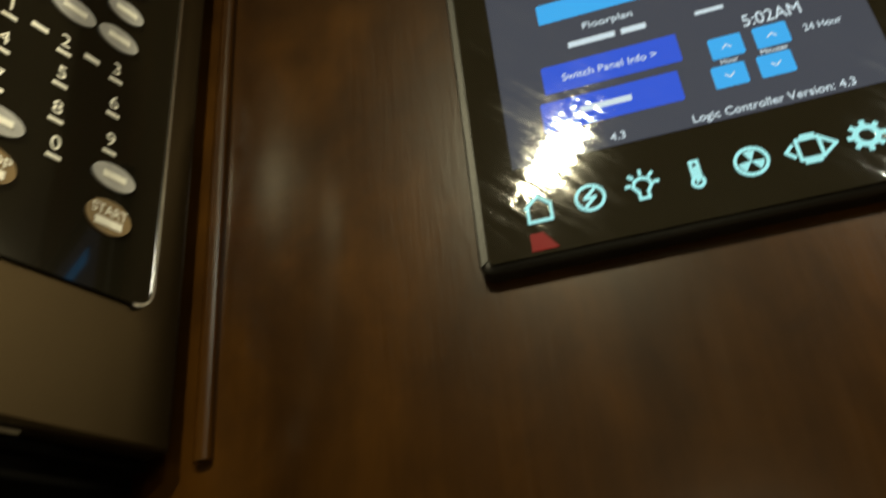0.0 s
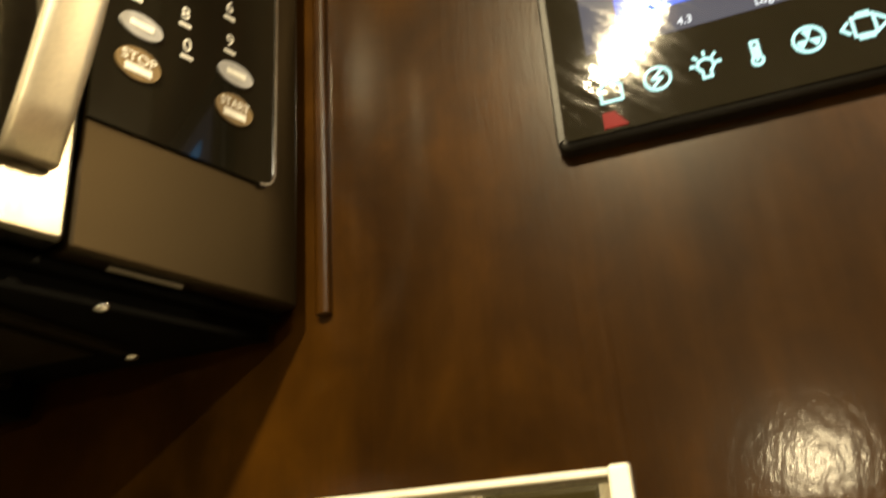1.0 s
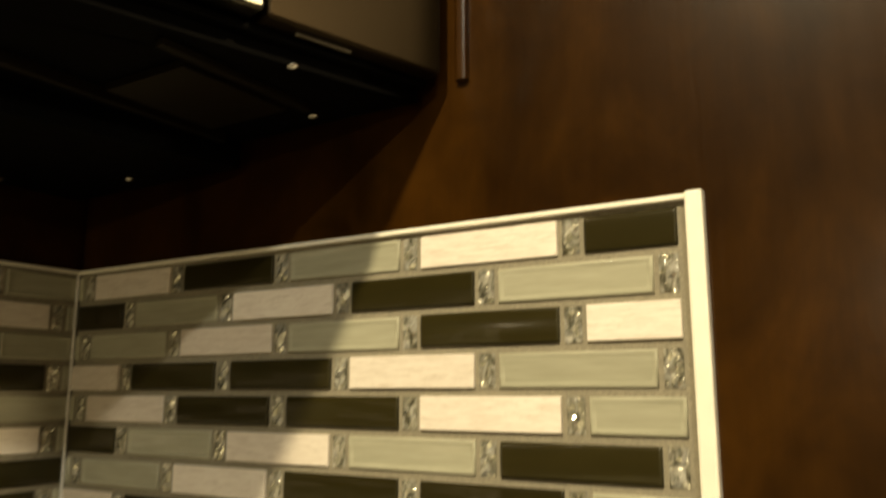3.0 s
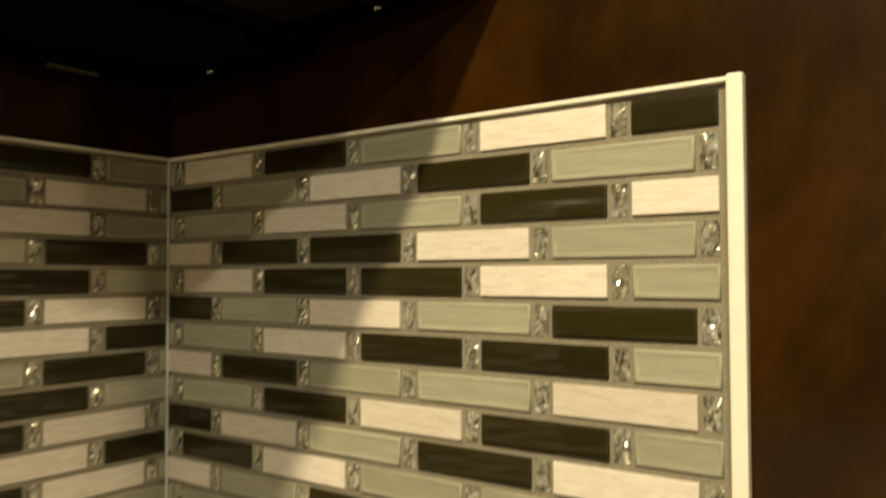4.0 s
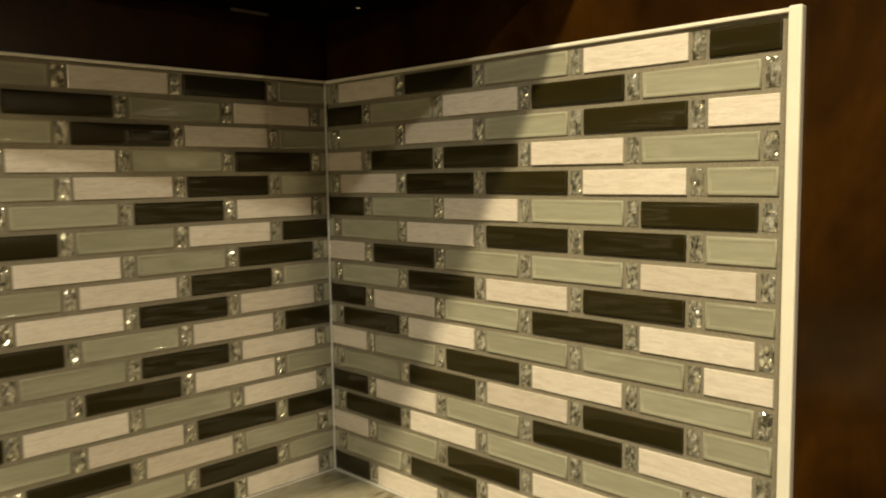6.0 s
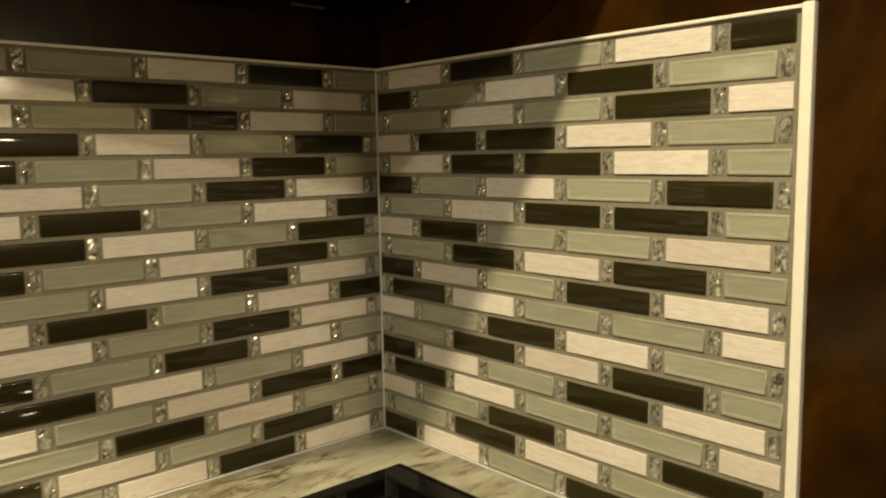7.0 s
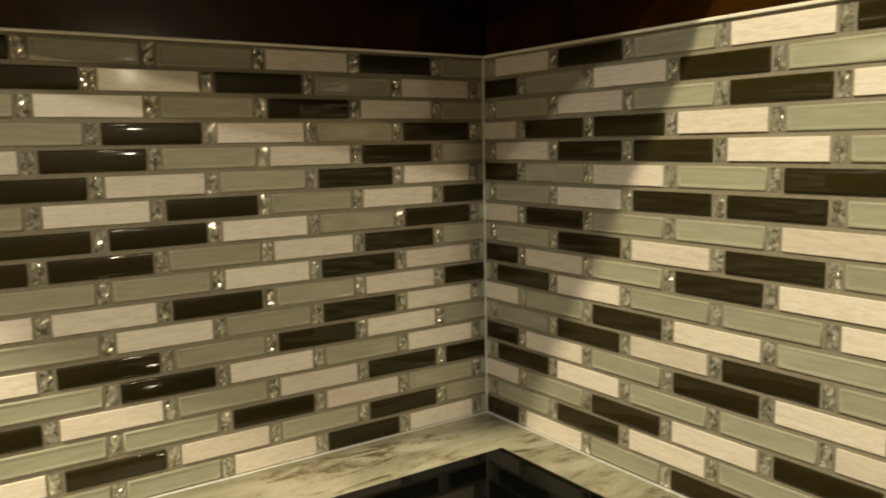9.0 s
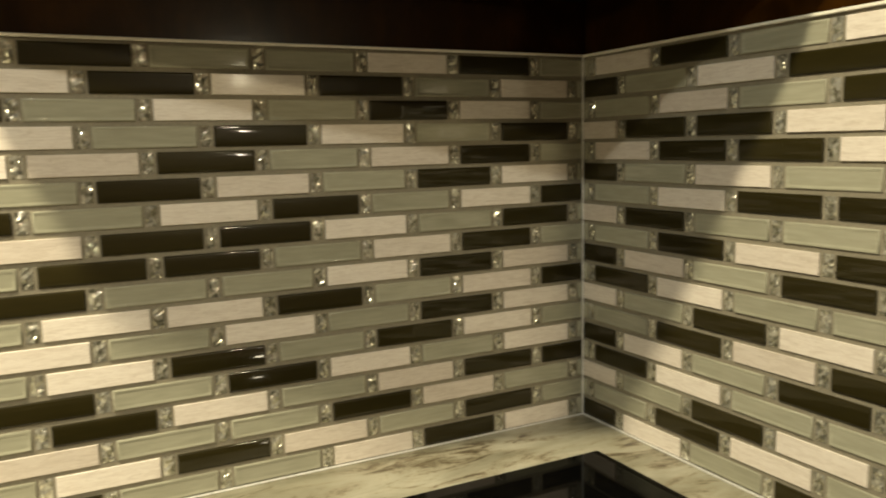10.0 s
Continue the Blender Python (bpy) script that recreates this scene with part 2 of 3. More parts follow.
def box(x0, x1, y0, y1, z0, z1, bevel=0.0, seg=2, bm=None):
    bm = bm or bmesh.new()
    made = bmesh.ops.create_cube(bm, size=1)["verts"]
    for v in made:
        v.co = Vector(((x0 + x1) / 2 + v.co.x * (x1 - x0), (y0 + y1) / 2 + v.co.y * (y1 - y0), (z0 + z1) / 2 + v.co.z * (z1 - z0)))
    if bevel:
        edges = {e for v in made for e in v.link_edges}
        bmesh.ops.bevel(bm, geom=list(edges), offset=bevel, segments=seg, profile=0.5, affect="EDGES")
    return bm


def prism(outline, z0, z1, bm=None):
    """An upright prism over a plan outline (counter-clockwise)."""
    bm = bm or bmesh.new()
    lo = [bm.verts.new((x, y, z0)) for x, y in outline]
    hi = [bm.verts.new((x, y, z1)) for x, y in outline]
    bm.faces.new(lo[::-1])
    bm.faces.new(hi)
    for i in range(len(lo)):
        j = (i + 1) % len(lo)
        bm.faces.new((lo[i], lo[j], hi[j], hi[i]))
    return bm


def slab(outline, y0, y1, bm=None):
    """A plate facing -y: outline in (x, z), front at y0, back at y1."""
    bm = bm or bmesh.new()
    a = [bm.verts.new((x, y0, z)) for x, z in outline]
    b = [bm.verts.new((x, y1, z)) for x, z in outline]
    bm.faces.new(a)
    bm.faces.new(b[::-1])
    for i in range(len(a)):
        j = (i + 1) % len(a)
        bm.faces.new((a[j], a[i], b[i], b[j]))
    bmesh.ops.recalc_face_normals(bm, faces=bm.faces)
    return bm


def rounded(x0, x1, z0, z1, radii, n=6):
    """Outline of a rectangle with corner radii (bottom-left, bottom-right, top-right, top-left)."""
    pts = []
    corners = ((x0, z0, 1, 1, 180), (x1, z0, -1, 1, 270), (x1, z1, -1, -1, 0), (x0, z1, 1, -1, 90))
    for (cx, cz, sx, sz, a0), r in zip(corners, radii):
        if r <= 0:
            pts.append((cx, cz))
            continue
        for i in range(n + 1):
            a = radians(a0 + 90 * i / n)
            pts.append((cx + sx * r + r * math.cos(a), cz + sz * r + r * math.sin(a)))
    return pts


def oval(cx, cz, rx, rz, n=28):
    return [(cx + rx * math.cos(2 * math.pi * i / n), cz + rz * math.sin(2 * math.pi * i / n)) for i in range(n)]


def stroke(points, width, y0, y1, closed=False, bm=None):
    """A raised line of even width along points in (x, z)."""
    bm = bm or bmesh.new()
    pts = list(points) + ([points[0]] if closed else [])
    for (xa, za), (xb, zb) in zip(pts, pts[1:]):
        d = Vector((xb - xa, zb - za)).normalized()
        nrm = Vector((-d.y, d.x)) * width / 2
        xa2, za2, xb2, zb2 = xa - d.x * width * 0.3, za - d.y * width * 0.3, xb + d.x * width * 0.3, zb + d.y * width * 0.3
        slab([(xa2 - nrm.x, za2 - nrm.y), (xb2 - nrm.x, zb2 - nrm.y), (xb2 + nrm.x, zb2 + nrm.y), (xa2 + nrm.x, za2 + nrm.y)], y0, y1, bm)
    return bm


def lettering(text, x, z, height, y, parent, mat, align="LEFT", width=None, name="lettering"):
    """Raised writing that faces -y, its baseline's start (or middle) at x, z."""
    cu = bpy.data.curves.new("lettering", "FONT")
    cu.body, cu.size, cu.align_x, cu.extrude = text, height * 1.4, align, 0.0001
    tmp = new("lettering_curve", cu)
    me = bpy.data.meshes.new_from_object(tmp)
    bpy.data.objects.remove(tmp)
    xs = [v.co.x for v in me.vertices]
    k = width / (max(xs) - min(xs)) if width and xs else 1
    me.transform(Matrix.Translation((x, y, z)) @ Matrix.Rotation(radians(90), 4, "X") @ Matrix.Diagonal((k, 1, 1, 1)))
    me.materials.clear()
    me.materials.append(mat)
    ob = new(name, me)
    ob.parent = parent
    return ob


# ---- room shell ----
ROOM_X, ROOM_Y0, ROOM_Y1 = 3.6, -4.2, 1.4
part("floor", box(-0.1, ROOM_X, ROOM_Y0, ROOM_Y1, -0.05, 0.0), FLOOR)
part("ceiling", box(-0.1, ROOM_X, ROOM_Y0, ROOM_Y1, CEILING, CEILING + 0.05), CEIL)
part("wall_back", box(-0.08, -0.004, ROOM_Y0, ROOM_Y1, 0, CEILING), WOOD)
part("wall_front", box(ROOM_X, ROOM_X + 0.08, ROOM_Y0, ROOM_Y1, 0, CEILING), WALL)
part("wall_left", box(-0.08, ROOM_X + 0.08, ROOM_Y0 - 0.08, ROOM_Y0, 0, CEILING), WALL)
part("wall_right", box(-0.08, ROOM_X + 0.08, ROOM_Y1, ROOM_Y1 + 0.08, 0, CEILING), WALL)
part("wall_side", box(0.0, 0.80, 0.003, 0.045, 0, CEILING), WOOD)
for nm, lab in (("floor", "brown wood-look vinyl floor"), ("ceiling", "cream panelled ceiling with round lamps"), ("wall_back", "dark brown wood panel above the tiles"),
                ("wall_front", "tan interior wall panel"), ("wall_left", "tan interior wall panel"), ("wall_right", "tan interior wall panel"),
                ("wall_side", "glossy cherry-stained wood side panel with blotchy grain")):
    tagged(bpy.data.objects[nm], lab, "wall" if "wall" in nm else nm, kind="structure")

# ceiling lamps
first_lamp = thing("ceiling_lamp", "round flush ceiling lamp glowing warm white, one copy added as fill", "ceiling lamp", pose(LAMPS[0][0], LAMPS[0][1], CEILING), "ceiling lamps")
bm = bmesh.new()
bmesh.ops.create_cone(bm, cap_ends=True, segments=40, radius1=0.062, radius2=0.075, depth=0.014, matrix=pose(0, 0, -0.007))
part("rim", bm, SILVER, first_lamp, "satin metal rim", True)
bm = bmesh.new()
bmesh.ops.create_cone(bm, cap_ends=True, segments=40, radius1=0.048, radius2=0.052, depth=0.004, matrix=pose(0, 0, -0.016))
part("diffuser", bm, LAMP_GLOW, first_lamp, "glowing diffuser")
# the last copy only houses the added neutral fill light
for lx, ly, _, _ in LAMPS[1:]:
    copy_thing(first_lamp, pose(lx, ly, CEILING))

pendant = thing("pendant_lamp", "frosted globe pendant lamp glowing warm white", "pendant lamp", pose(PENDANTS[0][0], PENDANTS[0][1], CEILING), "pendant lamps")
DROP = PENDANTS[0][2] - CEILING
for nm, rad, z0, z1, mat, lab in (("canopy", 0.05, -0.02, 0.0, SILVER, "satin metal canopy"), ("cord", 0.003, DROP + 0.055, -0.02, BLACK, "thin black cord"),
                                  ("cap", 0.022, DROP + 0.020, DROP + 0.060, SILVER, "satin metal cap")):
    bm = bmesh.new()
    bmesh.ops.create_cone(bm, cap_ends=True, segments=24, radius1=rad, radius2=rad * 0.9, depth=z1 - z0, matrix=pose(0, 0, (z0 + z1) / 2))
    part(nm, bm, mat, pendant, lab, True)
bm = bmesh.new()
bmesh.ops.create_uvsphere(bm, u_segments=28, v_segments=16, radius=0.022, matrix=pose(0, 0, DROP))
globe = part("globe", bm, GLOBE_GLOW, pendant, "glowing frosted globe", True)
globe.visible_shadow = False
for lx, ly, _, _ in PENDANTS[1:]:
    copy_thing(pendant, pose(lx, ly, CEILING))

# wooden moulding beside the microwave
bm = slab([(0.3855, 0.0), (0.3942, 0.0), (0.3942, 0.60), (0.3855, 0.60)], -0.0025, 0.0035)
bmesh.ops.bevel(bm, geom=[e for e in bm.edges if abs(e.verts[0].co.z - e.verts[1].co.z) > 0.3 and e.verts[0].co.y < -0.002], offset=0.003, segments=4, profile=0.5, affect="EDGES")
bmesh.ops.translate(bm, verts=bm.verts, vec=(0, 0, 1.4695))
tagged(part("wood_moulding", bm, SATIN_WOOD), "narrow cherry wood moulding strip beside the microwave", "moulding")

# ---- worktop, cooktop, cabinet ----
COUNTER = 0.914
HX, HY = 0.115, -0.067      # the cooktop's inner corner
HX1, HY1 = 0.60, -0.70
bm = bmesh.new()
outer = ((0.0, -1.6), (0.66, -1.6), (0.66, 0.002), (0.0, 0.002))
inner = ((HX, HY1), (HX1, HY1), (HX1, HY), (HX, HY))
layers = {}
for z in (COUNTER - 0.038, COUNTER):
    layers[z] = ([bm.verts.new((x, y, z)) for x, y in outer], [bm.verts.new((x, y, z)) for x, y in inner])
(lo_o, lo_i), (hi_o, hi_i) = layers.values()
for i in range(4):
    j = (i + 1) % 4
    bm.faces.new((hi_o[i], hi_o[j], hi_i[j], hi_i[i]))
    bm.faces.new((lo_o[j], lo_o[i], lo_i[i], lo_i[j]))
    bm.faces.new((lo_o[i], lo_o[j], hi_o[j], hi_o[i]))
    bm.faces.new((lo_i[j], lo_i[i], hi_i[i], hi_i[j]))
tagged(part("worktop", bm, LAMINATE), "cream laminate worktop with brown marble-like veins", "worktop")

hob = thing("cooktop", "black glass cooktop set into the veined worktop", "cooktop", pose(0, 0, COUNTER))
part("glass_top", box(HX, HX1, HY1, HY, -0.03, 0.004, 0.0015), HOB_GLASS, hob, "glossy black glass plate")
part("frame", box(HX - 0.003, HX1 + 0.003, HY1 - 0.003, HY + 0.003, -0.004, 0.0015), BLACK, hob, "black metal surround")
cab = thing("base_cabinet", "cherry wood base cabinet under the worktop", "cabinet")
part("body", box(0.0, 0.62, -1.58, 0.002, 0.09, COUNTER - 0.039), WOOD, cab)
part("plinth", box(0.0, 0.56, -1.58, 0.002, 0.0, 0.09), BLACK, cab, "recessed dark plinth")

# ---- microwave ----
MW_YAW = 72.6
mw = thing("microwave", "stainless over-the-range microwave with black keypad panel", "microwave", pose(0.379, -0.012, 0, 0, 0, MW_YAW))
Z0, Z1, SEAM, WIDTH = 1.472, 1.885, 0.1235, 0.745


def in_mw(x, y):
    """Plan position in the microwave's own axes."""
    dx, dy = x - 0.379, y + 0.012
    c, s_ = math.cos(radians(MW_YAW)), math.sin(radians(MW_YAW))
    return (dx * c + dy * s_, -dx * s_ + dy * c)


part("body", prism([(0.0, 0.022)] + [in_mw(0.36, -0.006), in_mw(0.002, -0.006), in_mw(0.002, -0.715)] + [(-WIDTH + 0.004, 0.022)], 1.458, Z1), UNDERSIDE, mw, "black painted metal case")
part("vent_box", prism([in_mw(0.20, -0.008), in_mw(0.003, -0.008), in_mw(0.003, -0.66), in_mw(0.07, -0.64)], 1.437, 1.460), UNDERSIDE, mw, "black grease vent under the case")
part("control_fascia", box(-SEAM + 0.0015, 0.003, 0.0, 0.030, Z0, Z1, 0.002), FASCIA, mw, "dark brushed metallic fascia")
part("lower_lip", box(-WIDTH, 0.002, 0.013, 0.028, Z0 - 0.005, Z0 - 0.0005, 0.001), UNDERSIDE, mw, "black lower lip")
part("keypad_panel", slab(rounded(-SEAM + 0.0025, -0.0165, 1.535, 1.86, (0, 0.009, 0.009, 0)), -0.0022, 0.001), BLACK_GLASS, mw, "glossy black keypad panel")
edge = [(x, z) for x, z in rounded(-SEAM + 0.0025, -0.0160, 1.5345, 1.8605, (0, 0.0095, 0.0095, 0))][1:-1]
part("keypad_rim", stroke(edge, 0.0013, -0.003, -0.0005), SILVER, mw, "bright metal edge")
keys = [("grey_key", KEY_GREY, [(0.044, 1.594), (0.100, 1.594), (0.052, 1.676), (0.077, 1.676), (0.102, 1.676)], 0.0115, 0.0068),
        ("white_key", KEY_GREY, [(0.050, 1.697), (0.077, 1.697), (0.104, 1.697), (0.050, 1.718), (0.077, 1.718), (0.104, 1.718)], 0.0105, 0.0065),
        ("amber_key", KEY_AMBER, [(0.044, 1.572), (0.100, 1.572)], 0.0118, 0.0088)]
for nm, mat, spots, rx, rz in keys:
    for s_, z in spots:
        k = part(nm, slab(oval(-s_, z, rx, rz), -0.0034, -0.0020), mat, mw)
        if nm == "amber_key":
            lettering("STOP" if s_ > 0.07 else "START", -s_, z + 0.0004, 0.0052, -0.0036, k, KEY_WHITE, "CENTER", 0.0180)
            part("print_bar", box(-s_ - 0.0070, -s_ + 0.0070, -0.0038, -0.0034, z - 0.0054, z - 0.0014), KEY_WHITE, k)
        else:
            part("print_bar", box(-s_ - 0.0062, -s_ + 0.0062, -0.0038, -0.0034, z - 0.0018, z + 0.0018), KEY_WHITE, k)
for text, s_, z in (("1", 0.105, 1.655), ("4", 0.105, 1.635), ("7", 0.104, 1.614), ("2", 0.078, 1.653), ("5", 0.077, 1.634), ("8", 0.076, 1.614), ("0", 0.074, 1.595),
                    ("3", 0.050, 1.655), ("6", 0.049, 1.634), ("9", 0.048, 1.612)):
    lettering(text, -s_, z - 0.0012, 0.0075, -0.0024, mw, KEY_WHITE, "CENTER", name="digit")
    part("print_bar", box(-s_ - 0.0035, -s_ + 0.0035, -0.0027, -0.0022, z - 0.0062, z - 0.0042), KEY_WHITE, mw)
for s_ in (0.064, 0.091):
    part("print_bar", box(-s_ - 0.004, -s_ + 0.004, -0.0027, -0.0022, 1.6525, 1.6552), KEY_WHITE, mw)
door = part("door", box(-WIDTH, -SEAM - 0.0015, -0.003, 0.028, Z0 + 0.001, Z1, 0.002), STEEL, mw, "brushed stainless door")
part("door_window", slab(rounded(-WIDTH + 0.07, -SEAM - 0.11, 1.56, 1.82, (0.01,) * 4), -0.0045, -0.002), BLACK_GLASS, door, "dark glass window")
# door handle: a flat bar that bows out from the door
bm = bmesh.new()
rings = []
for i in range(19):
    f = i / 18
    z = 1.502 + 0.355 * f
    out = -0.007 - 0.040 * (1 - abs(2 * f - 1) ** 2.2)
    ring_ = []
    for j in range(16):
        a = 2 * math.pi * j / 16
        cx_, cy_ = math.cos(a), math.sin(a)
        ring_.append(bm.verts.new((-0.1453 + 0.0118 * math.copysign(abs(cx_) ** 0.55, cx_), out + 0.005 * math.copysign(abs(cy_) ** 0.55, cy_), z)))
    rings.append(ring_)
for a, b in zip(rings, rings[1:]):
    for i in range(16):
        bm.faces.new((a[i], a[(i + 1) % 16], b[(i + 1) % 16], b[i]))
bm.faces.new(rings[0][::-1])
bm.faces.new(rings[-1])
part("handle", bm, HANDLE, door, "bowed satin steel door handle", True)

# lamp cover and grease filter on the underside
def under(name, x0, x1, y0, y1, z0, z1, mat, label):
    pts = [in_mw(x, y) for x, y in ((x0, y0), (x1, y0), (x1, y1), (x0, y1))]
    part(name, prism(pts, z0, z1), mat, mw, label)


under("lamp_cover", 0.215, 0.285, -0.135, -0.050, 1.4530, 1.4585, COVER, "smoky plastic lamp cover")
under("filter_rail", 0.202, 0.208, -0.40, -0.030, 1.4505, 1.4585, COVER, "dark filter rail")
under("filter_rail", 0.292, 0.298, -0.16, -0.040, 1.4535, 1.4585, COVER, "dark filter rail")
under("rear_lip", 0.018, 0.021, -0.130, -0.086, 1.4345, 1.4375, DULL, "short dull metal lip")
# screws on the underside; a strip stands in for the fascia's lit rear lip
for x, y, z in ((0.330, -0.094, 1.458), (0.284, -0.022, 1.458), (0.103, -0.032, 1.437)):
    bm = bmesh.new()
    bmesh.ops.create_uvsphere(bm, u_segments=14, v_segments=8, radius=0.004)
    lx, ly = in_mw(x, y)
    bmesh.ops.transform(bm, matrix=pose(lx, ly, z) @ Matrix.Diagonal((1, 1, 0.5, 1)), verts=bm.verts)
    part("screw", bm, SILVER, mw, "small bright screw", True)
part("lit_lip_strip", box(-0.100, -0.062, 0.0068, 0.0085, Z0 - 0.0020, Z0 - 0.0004, 0.0003), DULL, mw, "metal strip drawn for the fascia's lit rear lip")

# ---- touch panel ----
PX0, PX1, PZ0, PZ1 = 0.5270, 0.742, 1.5280, 1.722
tp = thing("touch_panel", "black wall-mounted touch screen control panel, switched on", "control panel", pose(0, 0, 0))
bm = slab(rounded(PX0, PX1, PZ0, PZ1, (0.006,) * 4), -0.0065, 0.004)
bmesh.ops.bevel(bm, geom=[e for e in bm.edges if all(v.co.y < -0.006 for v in e.verts)], offset=0.003, segments=3, profile=0.5, affect="EDGES")
part("housing", bm, FRAME_GREY, tp, "graphite plastic housing")
part("glass", slab(rounded(PX0 + 0.0050, PX1 - 0.005, PZ0 + 0.0030, PZ1 - 0.005, (0.003,) * 4), -0.0085, -0.006), PANEL_GLASS, tp, "glossy black front glass")
part("side_bevel", slab([(PX0 + 0.0014, PZ0 + 0.004), (PX0 + 0.0046, PZ0 + 0.006), (PX0 + 0.0038, PZ1 - 0.09), (PX0 + 0.0046, PZ1 - 0.007), (PX0 + 0.0014, PZ1 - 0.005)], -0.0072, -0.006), BEVEL, tp, "smooth grey bevelled edge")
Y = -0.0088
screen = part("screen", slab([(0.549, 1.5775), (0.718, 1.5775), (0.718, 1.692), (0.549, 1.692)], Y, -0.0082), SCREEN_BACK, tp, "lit menu on a dark grey screen")


def patch(name, x0, x1, z0, z1, mat, r=0.001):
    return part(name, slab(rounded(x0, x1, z0, z1, (r,) * 4, 3), Y - 0.0003, Y + 0.0002), mat, screen)


patch("cyan_button", 0.574, 0.637, 1.6595, 1.6725, SCREEN_CYAN)
patch("blue_button", 0.5705, 0.6355, 1.6150, 1.6315, SCREEN_BLUE)
patch("blue_button", 0.5670, 0.6315, 1.5930, 1.6100, SCREEN_BLUE)
for x, z in ((0.6480, 1.6105), (0.668, 1.6105), (0.6455, 1.5940), (0.6655, 1.5940)):
    b_ = patch("cyan_button", x, x + 0.0148, z, z + 0.0122, SCREEN_CYAN)
    up = 1 if z > 1.6 else -1
    part("arrow", stroke([(x + 0.0055, z + 0.0061 - up * 0.0008), (x + 0.0074, z + 0.0061 + up * 0.0010), (x + 0.0093, z + 0.0061 - up * 0.0008)], 0.0006, Y - 0.0005, Y - 0.0002), SCREEN_WHITE, b_)
T = Y - 0.0004
lettering("Floorplan", 0.607, 1.6495, 0.0042, T, screen, SCREEN_WHITE, "CENTER", 0.0245)
part("print_bar", box(0.586, 0.609, T - 0.0001, T + 0.0002, 1.6400, 1.6432), SCREEN_WHITE, screen)
part("print_bar", box(0.6120, 0.6240, T - 0.0001, T + 0.0002, 1.6400, 1.6432), SCREEN_WHITE, screen)
lettering("Switch Panel Info >", 0.6025, 1.6208, 0.0042, T, screen, SCREEN_WHITE, "CENTER", 0.045)
part("print_bar", box(0.585, 0.609, T - 0.0001, T + 0.0002, 1.5998, 1.6030), SCREEN_WHITE, screen)
lettering("4.3", 0.599, 1.5800, 0.0042, T, screen, SCREEN_WHITE, "CENTER")
lettering("5:02AM", 0.6785, 1.6250, 0.0070, T, screen, SCREEN_WHITE, "CENTER", 0.0255)
lettering("24 Hour", 0.697, 1.6140, 0.0038, T, screen, SCREEN_WHITE, "CENTER", 0.016)
lettering("Hour", 0.6545, 1.6070, 0.0026, T, screen, SCREEN_WHITE, "CENTER")
lettering("Minutes", 0.674, 1.6070, 0.0026, T, screen, SCREEN_WHITE, "CENTER")
lettering("Logic Controller Version: 4.3", 0.666, 1.5792, 0.0042, T, screen, SCREEN_WHITE, "CENTER", 0.068)
part("print_bar", box(0.647, 0.660, T - 0.0001, T + 0.0002, 1.6395, 1.6415), SCREEN_WHITE, screen)

# backlit icons under the screen
IZ, IW, IY0, IY1 = 1.5535, 0.0014, -0.0091, -0.0082


def ix(k):
    return 0.5580 + 0.0229 * k


def ring(cx, cz, r, n=22):
    return [(cx + r * math.cos(2 * math.pi * i / n), cz + r * math.sin(2 * math.pi * i / n)) for i in range(n)]


cx = ix(0)
part("house_icon", stroke([(cx - 0.0052, IZ - 0.006), (cx + 0.0052, IZ - 0.006), (cx + 0.0052, IZ + 0.002), (cx, IZ + 0.0068), (cx - 0.0058, IZ + 0.0015), (cx - 0.0052, IZ + 0.001)], IW, IY0, IY1, True), ICON, tp)
cx = ix(1)
bm = stroke(ring(cx, IZ, 0.0062), IW, IY0, IY1, True)
stroke([(cx + 0.0022, IZ + 0.004), (cx - 0.0024, IZ), (cx + 0.0022, IZ), (cx - 0.0022, IZ - 0.004)], IW, IY0, IY1, bm=bm)
part("power_icon", bm, ICON, tp)
cx = ix(2)
bm = stroke([(cx - 0.002, IZ - 0.0062), (cx - 0.002, IZ - 0.003), (cx - 0.004, IZ), (cx - 0.003, IZ + 0.003), (cx, IZ + 0.0042), (cx + 0.003, IZ + 0.003), (cx + 0.004, IZ), (cx + 0.002, IZ - 0.003), (cx + 0.002, IZ - 0.0062)], IW, IY0, IY1, True)
for a in (0, 45, 90, 135, 180):
    c, s_ = math.cos(radians(a)), math.sin(radians(a))
    stroke([(cx + 0.0052 * c, IZ + 0.001 + 0.0052 * s_), (cx + 0.0070 * c, IZ + 0.001 + 0.0070 * s_)], IW, IY0, IY1, bm=bm)
part("bulb_icon", bm, ICON, tp)
cx = ix(3)
bm = stroke([(cx - 0.0015, IZ - 0.002), (cx - 0.0015, IZ + 0.0062), (cx + 0.0015, IZ + 0.0062), (cx + 0.0015, IZ - 0.002)], IW, IY0, IY1)
stroke(ring(cx, IZ - 0.0042, 0.0024, 14), IW, IY0, IY1, True, bm)
stroke([(cx, IZ - 0.004), (cx, IZ + 0.003)], IW, IY0, IY1, bm=bm)
part("thermometer_icon", bm, ICON, tp)
cx = ix(4)
bm = stroke(ring(cx, IZ, 0.0066), IW, IY0, IY1, True)
for a in (90, 210, 330):
    p = [(cx, IZ)] + [(cx + 0.0052 * math.cos(radians(a + d)), IZ + 0.0052 * math.sin(radians(a + d))) for d in (-26, 0, 26)]
    slab(p, IY0, IY1, bm)
part("fan_icon", bm, ICON, tp)
cx = ix(5) + 0.0006
bm = stroke([(cx - 0.0045, IZ - 0.005), (cx + 0.0045, IZ - 0.005), (cx + 0.0045, IZ + 0.005), (cx - 0.0045, IZ + 0.005)], IW, IY0, IY1, True)
